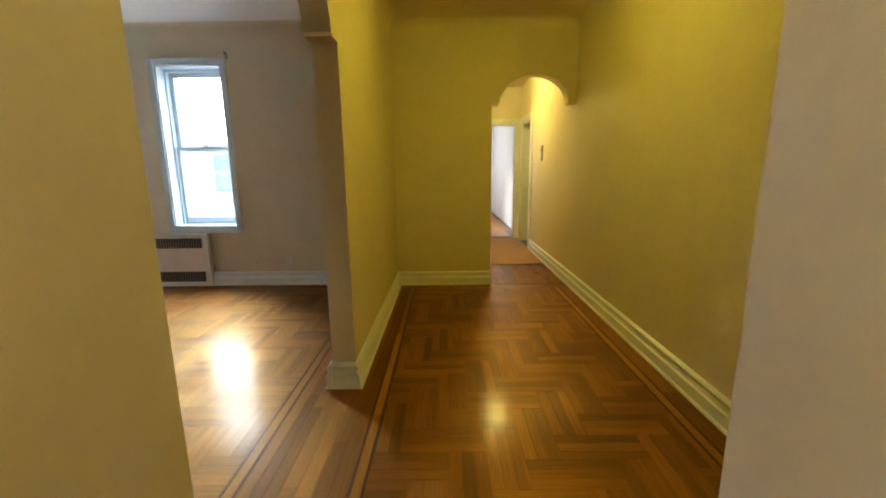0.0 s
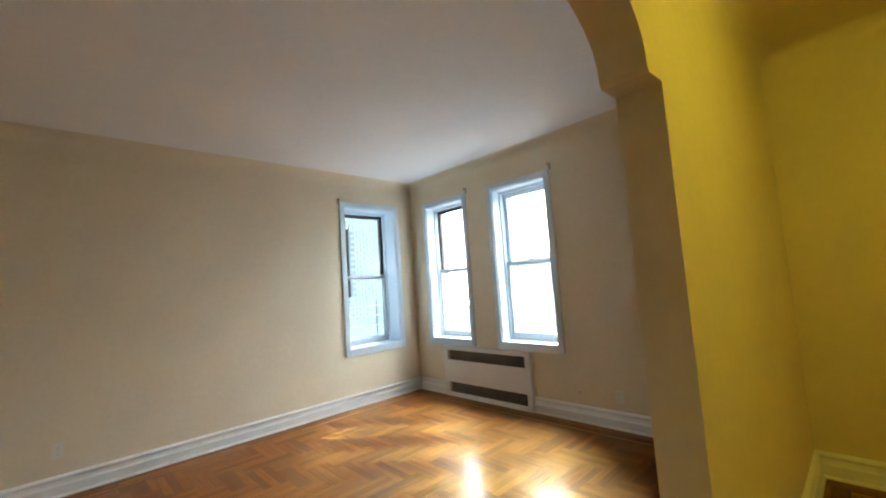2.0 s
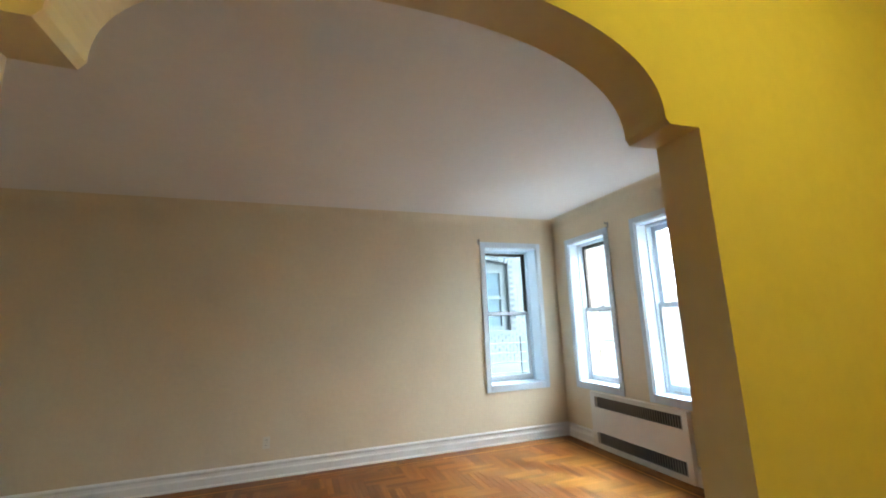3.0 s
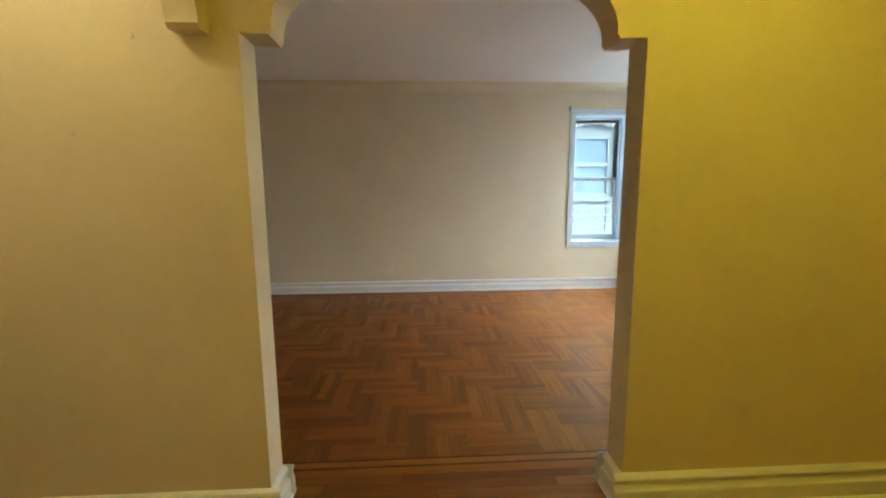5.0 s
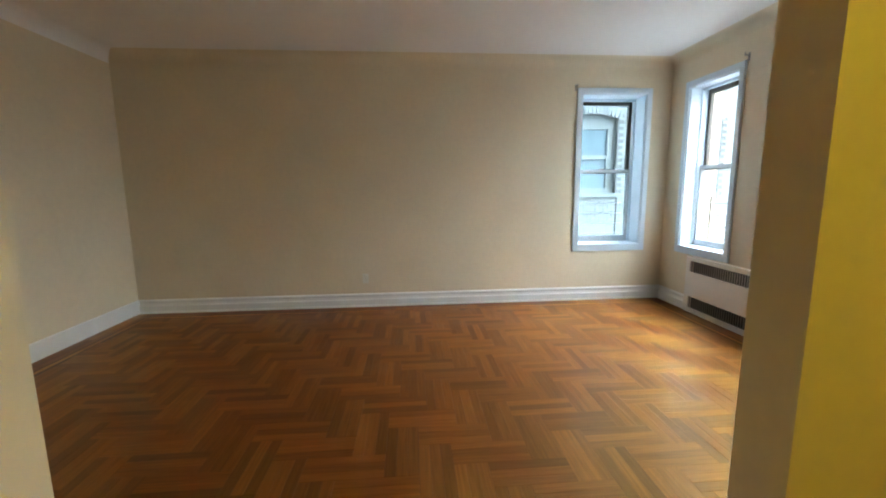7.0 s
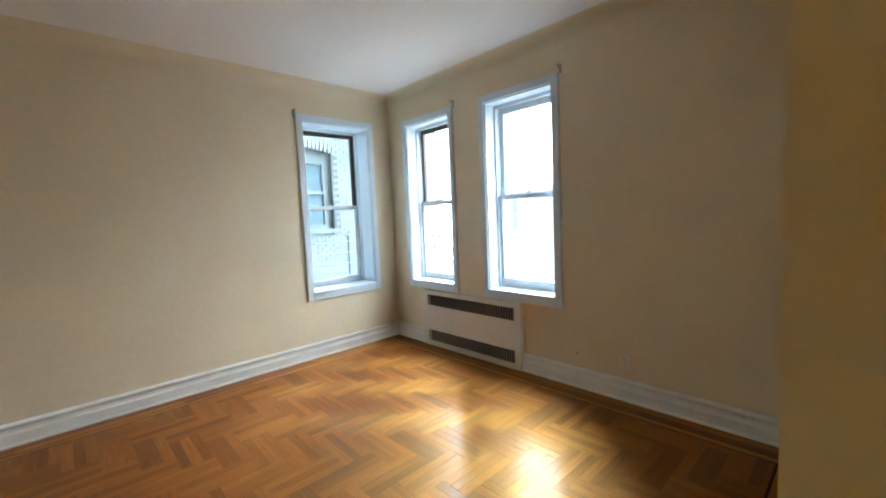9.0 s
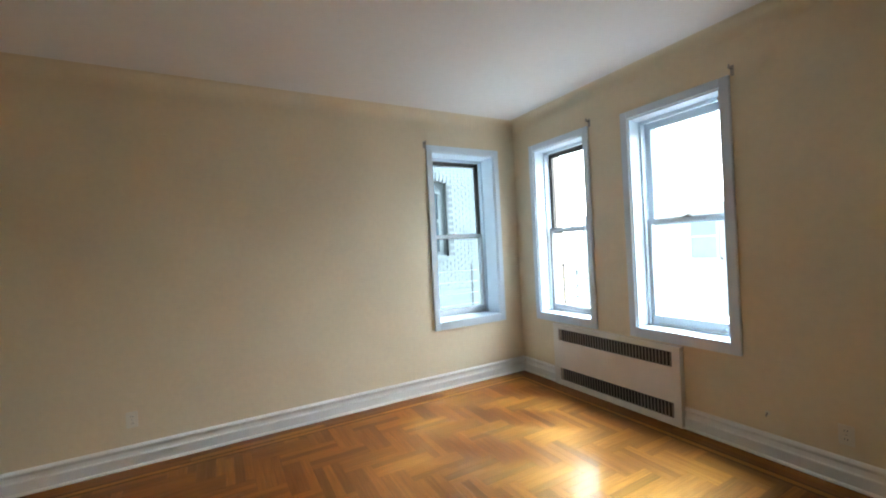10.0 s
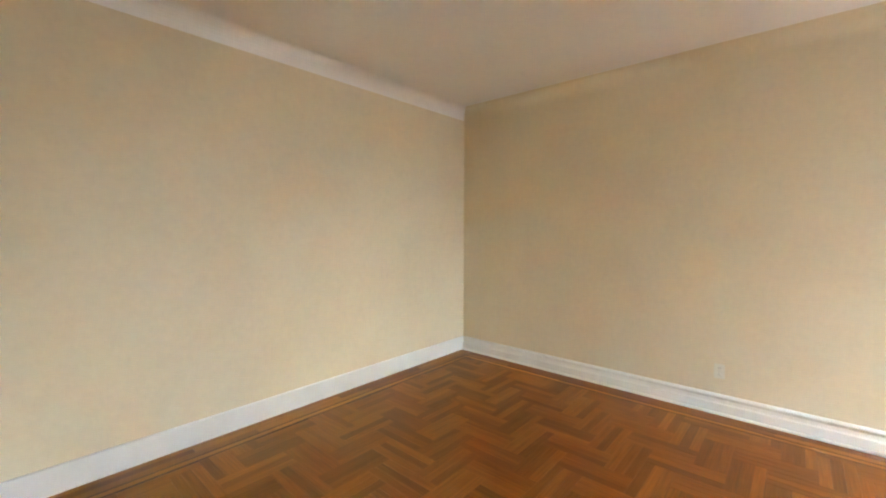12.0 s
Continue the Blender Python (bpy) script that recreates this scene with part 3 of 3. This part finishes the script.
# ---- ceiling lamps ----
def ceiling_lamp(place, glass, label):
    l = thing("ceiling_lamp", place, label, "lamp", "ceiling lamps")
    part("base", lathe(bmesh.new(), (0, 0, 0), ((0.10, 0.0), (0.10, -0.015), (0.085, -0.022))), M_STEEL, l, smooth=True)
    part("shade", lathe(bmesh.new(), (0, 0, 0), ((0.09, -0.022), (0.14, -0.034), (0.15, -0.055), (0.135, -0.085), (0.09, -0.11), (0.03, -0.122))), glass, l, "glowing frosted glass bowl", True)
    part("finial", lathe(bmesh.new(), (0, 0, 0), ((0.012, -0.121), (0.014, -0.13), (0.005, -0.142)), 12), M_STEEL, l, smooth=True)


ceiling_lamp((0.72, 2.98, H), M_BULB, "round ceiling lamp with a warm frosted glass bowl")
ceiling_lamp((1.02, 6.5, H - 0.05), M_BULB2, "round corridor ceiling lamp with a warm frosted bowl")
ceiling_lamp((0.3, 0.4, H), M_BULB3, "round entry ceiling lamp with a pale frosted bowl")

# ---- outside ----
structure("ground", boxes((-300, 300, -300, 300, -4.2, -4.0)), M_GROUND, "pale concrete yard below the windows", "ground")
bm = bmesh.new()
bm.faces.new([bm.verts.new(v) for v in ((-90, 75, -4), (90, 75, -4), (90, 75, 330), (-90, 75, 330))])
structure("backdrop", bm, M_HAZE, "bright overcast distance", "backdrop")

NX = -9.3
house = thing("brick_house", (NX, 4, -4), "pale painted brick house across the yard with arched windows", "house")
house.matrix_world = Matrix.Identity(4)
NWIN = ((5.75, 7.0, 1.22, 2.95), (8.55, 9.6, 1.22, 2.95))


def in_window(y, z, grow=0.0):
    for a, b, c, d in NWIN:
        rise = 0.16 * (1 - ((y - (a + b) / 2) / ((b - a) / 2 + grow)) ** 2)
        if a - grow < y < b + grow and c - grow < z < d + max(0, rise) + grow:
            return True
    return False


verts, faces = [], []
rng = random.Random(4)


def brick_box(verts, faces, x0, x1, y0, y1, z0, z1):
    i = len(verts)
    verts += [(x1, y0, z0), (x1, y1, z0), (x1, y1, z1), (x1, y0, z1), (x0, y0, z0), (x0, y1, z0), (x0, y1, z1), (x0, y0, z1)]
    faces += [(i, i + 1, i + 2, i + 3), (i, i + 4, i + 5, i + 1), (i + 1, i + 5, i + 6, i + 2), (i + 2, i + 6, i + 7, i + 3), (i + 3, i + 7, i + 4, i)]


for row in range(78):
    z = -0.5 + row * 0.075
    y = 2.0 - (row % 2) * 0.105
    while y < 10.4:
        if not in_window(y + 0.1, z + 0.03, 0.10):
            brick_box(verts, faces, NX - 0.02, NX + 0.012 + rng.random() * 0.008, y, y + 0.2, z, z + 0.065)
        y += 0.21
me = bpy.data.meshes.new("bricks")
me.from_pydata(verts, [], faces)
me.materials.append(M_BRICK)
bricks = new("bricks", me)
bricks.parent = house
tagged(bricks, "courses of pale painted bricks", "", "", "stuff")
spans, at = [], -6.0
for a, b, c, d in NWIN:
    spans += [(at, a, -4, 6.5), (a, b, -4, c), (a, b, d + 0.16, 6.5)]
    at = b
spans.append((at, 10.5, -4, 6.5))
part("wall", boxes(*[(NX - 0.4, NX, a, b, c, d) for a, b, c, d in spans]), M_MORTAR, house)
part("roof", boxes((NX - 5, NX + 0.25, -6.2, 10.7, 6.5, 6.8)), M_STONE, house)
for a, b, c, d in NWIN:
    f, zm = 0.2, (c + d) / 2
    w = part("window", boxes((NX - 0.16, NX - 0.10, a, a + f, c, d + 0.15), (NX - 0.16, NX - 0.10, b - f, b, c, d + 0.15), (NX - 0.16, NX - 0.10, a + f, b - f, d - 0.2, d + 0.15),
                             (NX - 0.16, NX - 0.10, a + f, b - f, c, c + 0.12), (NX - 0.16, NX - 0.10, a + f, b - f, zm - 0.04, zm + 0.05)), M_STONE, house)
    part("pane", boxes((NX - 0.15, NX - 0.14, a + f, b - f, zm + 0.05, d - 0.2)), M_FARGLASS, w)
    part("pane", boxes((NX - 0.15, NX - 0.14, a + f, b - f, c + 0.12, zm - 0.04)), M_FARGLASS, w)
    part("window_sill", boxes((NX - 0.15, NX + 0.07, a - 0.1, b + 0.1, c - 0.10, c), bevel=0.01), M_STONE, house)
    n = 15
    for i in range(n):
        u = (i + 0.5) / n * 2 - 1
        y = (a + b) / 2 + u * ((b - a) / 2 + 0.08)
        z = d + 0.15 * (1 - u * u)
        bm = boxes((-0.05, 0.03, -0.036, 0.036, 0.0, 0.2), bevel=0.004)
        ob = part("voussoir", bm, M_BRICK, house)
        ob.matrix_local = Matrix.Translation((NX, y, z)) @ Matrix.Rotation(-u * 0.25, 4, "X")

def north_house():
    """A low pale house far across the yard, its clapboards and windows facing the flat."""
    y0, top = 17.0, 2.3
    h = thing("clapboard_house", (-3, y0, -4), "pale clapboard house across the yard with a flat roof", "house")
    h.matrix_world = Matrix.Identity(4)
    part("wall", boxes((-14, 6, y0, y0 + 6, -4, top)), M_CLAP, h)
    part("roof", boxes((-14.2, 6.2, y0 - 0.25, y0 + 6.2, top, top + 0.2), bevel=0.02), M_CLAP, h)
    for k in range(21):
        z = -1.6 + k * 0.185
        part("clapboard", slab([(y0 - 0.035, z), (y0 - 0.002, z), (y0 - 0.002, z + 0.18), (y0 - 0.010, z + 0.18)], "x", -14, 6), M_CLAP, h)
    for x in (-11.5, -8.6, -5.2, -2.4, 1.0):
        w = part("window", boxes((x - 0.5, x - 0.42, y0 - 0.07, y0 - 0.03, 0.6, 2.1), (x + 0.42, x + 0.5, y0 - 0.07, y0 - 0.03, 0.6, 2.1),
                                 (x - 0.42, x + 0.42, y0 - 0.07, y0 - 0.03, 2.02, 2.1), (x - 0.42, x + 0.42, y0 - 0.07, y0 - 0.03, 1.31, 1.38)), M_CLAP, h)
        part("pane", boxes((x - 0.42, x + 0.42, y0 - 0.05, y0 - 0.04, 0.6, 2.02)), M_PALEGLASS, w)
        part("window_sill", boxes((x - 0.58, x + 0.58, y0 - 0.14, y0 - 0.03, 0.52, 0.6), bevel=0.01), M_CLAP, h)


north_house()
# a low slatted fence in front of the house
fence = thing("slat_fence", (-7.4, 6, -4), "weathered pale horizontal slat fence in the yard", "fence")
fence.matrix_world = Matrix.Identity(4)
for k in range(6):
    z = -0.9 + k * 0.26
    part("slat", boxes((-7.42, -7.39, 2.5, 9.5, z, z + 0.22), bevel=0.004), M_STONE, fence)
for y in (2.6, 4.9, 7.2, 9.4):
    part("post", boxes((-7.49, -7.425, y - 0.04, y + 0.04, -4.0, 0.75), bevel=0.006), M_STONE, fence)

# ---- floors ----
floor_base = structure("floor", boxes((XL - 0.1, 3.0, YS - 0.1, 13.2, -0.25, 0.0)), M_SUB, "dark varnished oak parquet floor", "floor")
TOP = 0.004


def strip_mesh(sx, sy, mat, cache={}):
    key = (round(sx, 3), round(sy, 3), mat.name)
    if key not in cache:
        v, f = [], []
        strip_box(v, f, -sx / 2, sx / 2, -sy / 2, sy / 2, (0, 0, 0, 0))
        m = bpy.data.meshes.new("strip")
        m.from_pydata(v, [], f)
        m.materials.append(mat)
        cache[key] = m
    return cache[key]


def strip_box(v, f, x0, x1, y0, y1, dz):
    i, c = len(v), 0.0005
    v += [(x0, y0, -TOP), (x1, y0, -TOP), (x1, y1, -TOP), (x0, y1, -TOP)]
    v += [(x0, y0, dz[0] - c), (x1, y0, dz[1] - c), (x1, y1, dz[2] - c), (x0, y1, dz[3] - c)]
    v += [(x0 + c, y0 + c, dz[0]), (x1 - c, y0 + c, dz[1]), (x1 - c, y1 - c, dz[2]), (x0 + c, y1 - c, dz[3])]
    for k in (0, 4):
        for j in range(4):
            f.append((i + k + j, i + k + (j + 1) % 4, i + k + 4 + (j + 1) % 4, i + k + 4 + j))
    f.append((i + 8, i + 9, i + 10, i + 11))


SW, SN, SL = 0.057, 3, 0.40


def parquet(name, x0, x1, y0, y1, shift, near, label):
    """Herringbone blocks of three oak strips, cut to a rectangle; strips inside near are separate pieces."""
    rng = random.Random(name)
    base = thing(name, (0, 0, 0), label, "floor", "", "structure")
    joined = {"x": ([], []), "y": ([], [])}
    w, gap = SW * SN, 0.0003
    count = 0
    reach = int(14 / SL)
    for m in range(-reach, reach):
        for k in range(-60, 70):
            ox, oy = shift[0] + k * w + m * SL, shift[1] + k * w - m * SL
            for along in "xy":
                for j in range(SN):
                    if along == "x":
                        a, b, c, d = ox, ox + SL, oy + j * SW, oy + (j + 1) * SW
                    else:
                        a, b, c, d = ox + SL + j * SW, ox + SL + (j + 1) * SW, oy + w - SL, oy + w
                    a, b, c, d = max(a, x0), min(b, x1), max(c, y0), min(d, y1)
                    if b - a < 0.012 or d - c < 0.012:
                        continue
                    a, b, c, d = a + gap, b - gap, c + gap, d - gap
                    tilt = [rng.uniform(-0.00035, 0.00035) for _ in range(4)]
                    if near[0] < a and b < near[1] and near[2] < c and d < near[3] and count < 300:
                        ob = new("strip", strip_mesh(b - a, d - c, M_OAK_X if along == "x" else M_OAK_Y))
                        ob.matrix_world = Matrix.Translation(((a + b) / 2, (c + d) / 2, TOP)) @ Euler((tilt[0] * 6, tilt[1] * 6, 0)).to_matrix().to_4x4()
                        ob.parent = base
                        count += 1
                    else:
                        v, f = joined[along]
                        s = len(v)
                        strip_box(v, f, a, b, c, d, tilt)
                        for i in range(s, len(v)):
                            v[i] = (v[i][0], v[i][1], v[i][2] + TOP)
    for along, mat in (("x", M_OAK_XI), ("y", M_OAK_YI)):
        me = bpy.data.meshes.new("strips")
        me.from_pydata(*[joined[along][0], [], joined[along][1]])
        me.materials.append(mat)
        ob = new("strips", me)
        ob.parent = base
        tagged(ob, "", "", "", "stuff")
    return base


def board_run(parent, x0, x1, y0, y1, along, width, length, mat, rng):
    """Straight boards that fill a rectangle, laid along one axis with broken joints."""
    lo, hi = (y0, y1) if along == "x" else (x0, x1)
    n = max(1, round((hi - lo) / width))
    step = (hi - lo) / n
    for r in range(n):
        p, end = (x0, x1) if along == "x" else (y0, y1)
        first = True
        while p < end - 0.01:
            q = min(end, p + length * (rng.uniform(0.2, 1.0) if first else rng.uniform(0.8, 1.2)))
            if end - q < 0.1:
                q = end
            first = False
            a, b, c, d = (p, q, lo + r * step, lo + (r + 1) * step) if along == "x" else (lo + r * step, lo + (r + 1) * step, p, q)
            ob = new("board", strip_mesh(b - a - 0.0014, d - c - 0.0014, mat))
            ob.matrix_world = Matrix.Translation(((a + b) / 2, (c + d) / 2, TOP)) @ Euler((rng.uniform(-0.001, 0.001), rng.uniform(-0.001, 0.001), 0)).to_matrix().to_4x4()
            ob.parent = parent
            p = q


def border(parent, x0, x1, y0, y1, wide, rng):
    """Oak boards and a pale line between two thin dark ones round a room; returns the field inside."""
    rings = ((wide, 0.057, 1.1, M_BORD_X, M_BORD_Y), (0.013, 0.013, 1.3, M_INLAY_X, M_INLAY_Y), (0.042, 0.042, 1.3, M_PALE_X, M_PALE_Y), (0.013, 0.013, 1.3, M_INLAY_X, M_INLAY_Y))
    for ring, width, length, mx, my in rings:
        board_run(parent, x0, x1, y0, y0 + ring, "x", width, length, mx, rng)
        board_run(parent, x0, x1, y1 - ring, y1, "x", width, length, mx, rng)
        board_run(parent, x0, x0 + ring, y0 + ring, y1 - ring, "y", width, length, my, rng)
        board_run(parent, x1 - ring, x1, y0 + ring, y1 - ring, "y", width, length, my, rng)
        x0, x1, y0, y1 = x0 + ring, x1 - ring, y0 + ring, y1 - ring
    return x0, x1, y0, y1


rng = random.Random(9)
edging = thing("floor_border", (0, 0, 0), "oak border boards with a pale line between thin dark inlays", "floor", "", "structure")
fx = border(edging, XL, XQ, YN, YW, 0.17, rng)
gx = border(edging, XP, XR, 0.2, YE, 0.14, rng)
board_run(edging, XQ, XP, J1, J2, "y", 0.057, 0.9, M_OAK_Y, rng)
board_run(edging, EX0, EX1, YE, 6.0, "y", 0.057, 0.9, M_OAK_Y, rng)
board_run(edging, DX0 - 0.9, XR, YD + 0.9, 13.2, "y", 0.114, 1.4, M_PALE_Y, rng)
parquet("floor_living", *fx, (-2.0, 2.4), (-2.9, -0.6, 1.4, 3.9), "glossy oak parquet laid in herringbone blocks")
parquet("floor_foyer", *gx, (0.55, 2.65), (-0.2, 1.6, 1.7, 4.4), "dark glossy foyer parquet in herringbone blocks")


def paper(name, x0, x1, y0, y1, label):
    """Protective paper with slight ripples."""
    bm = bmesh.new()
    nx, ny = 14, 14
    grid = [[bm.verts.new((x0 + (x1 - x0) * i / nx, y0 + (y1 - y0) * j / ny, 0.0085 + 0.002 * noise.noise((i * 0.7, j * 0.9, 3)))) for j in range(ny + 1)] for i in range(nx + 1)]
    for i in range(nx):
        for j in range(ny):
            bm.faces.new((grid[i][j], grid[i + 1][j], grid[i + 1][j + 1], grid[i][j + 1]))
    ext = bmesh.ops.extrude_face_region(bm, geom=bm.faces[:])
    bmesh.ops.translate(bm, verts=[v for v in ext["geom"] if isinstance(v, bmesh.types.BMVert)], vec=(0, 0, 0.0012))
    return tagged(mesh_object(name, bm, M_PAPER), label, "floor paper")


paper("floor_paper", EX0, EX1 - 0.035, 5.9, YD + 0.02, "reddish brown protective paper on the corridor floor")
paper("floor_paper", DX0 + 0.03, DX1 - 0.03, YD + 0.13, YD + 1.0, "reddish brown protective paper past the far doorway")
paper("floor_paper", XP + 0.03, CX - 0.003, YS + 0.02, 1.19, "reddish brown protective paper on the entry floor")
tape = tagged(mesh_object("tape_patch", boxes((XP + 0.02, XP + 0.09, 1.14, 1.22, 0.0125, 0.0135)), M_TAPE), "dark blue tape at the paper's corner", "tape")
tape2 = tagged(mesh_object("tape_patch", boxes((XR - 0.2, XR - 0.12, 7.3, 7.36, 0.0125, 0.0135)), M_TAPE), "dark blue tape on the corridor paper", "tape")
for y0, y1 in ((5.885, 5.915), (YD + 0.015, YD + 0.05)):
    tagged(mesh_object("tape_strip", boxes((EX0 + 0.01, EX1 - 0.045, y0, y1, 0.0125, 0.0135)), M_TAPE), "dark tape strip along the edge of the floor paper", "tape", "paper tape strips")
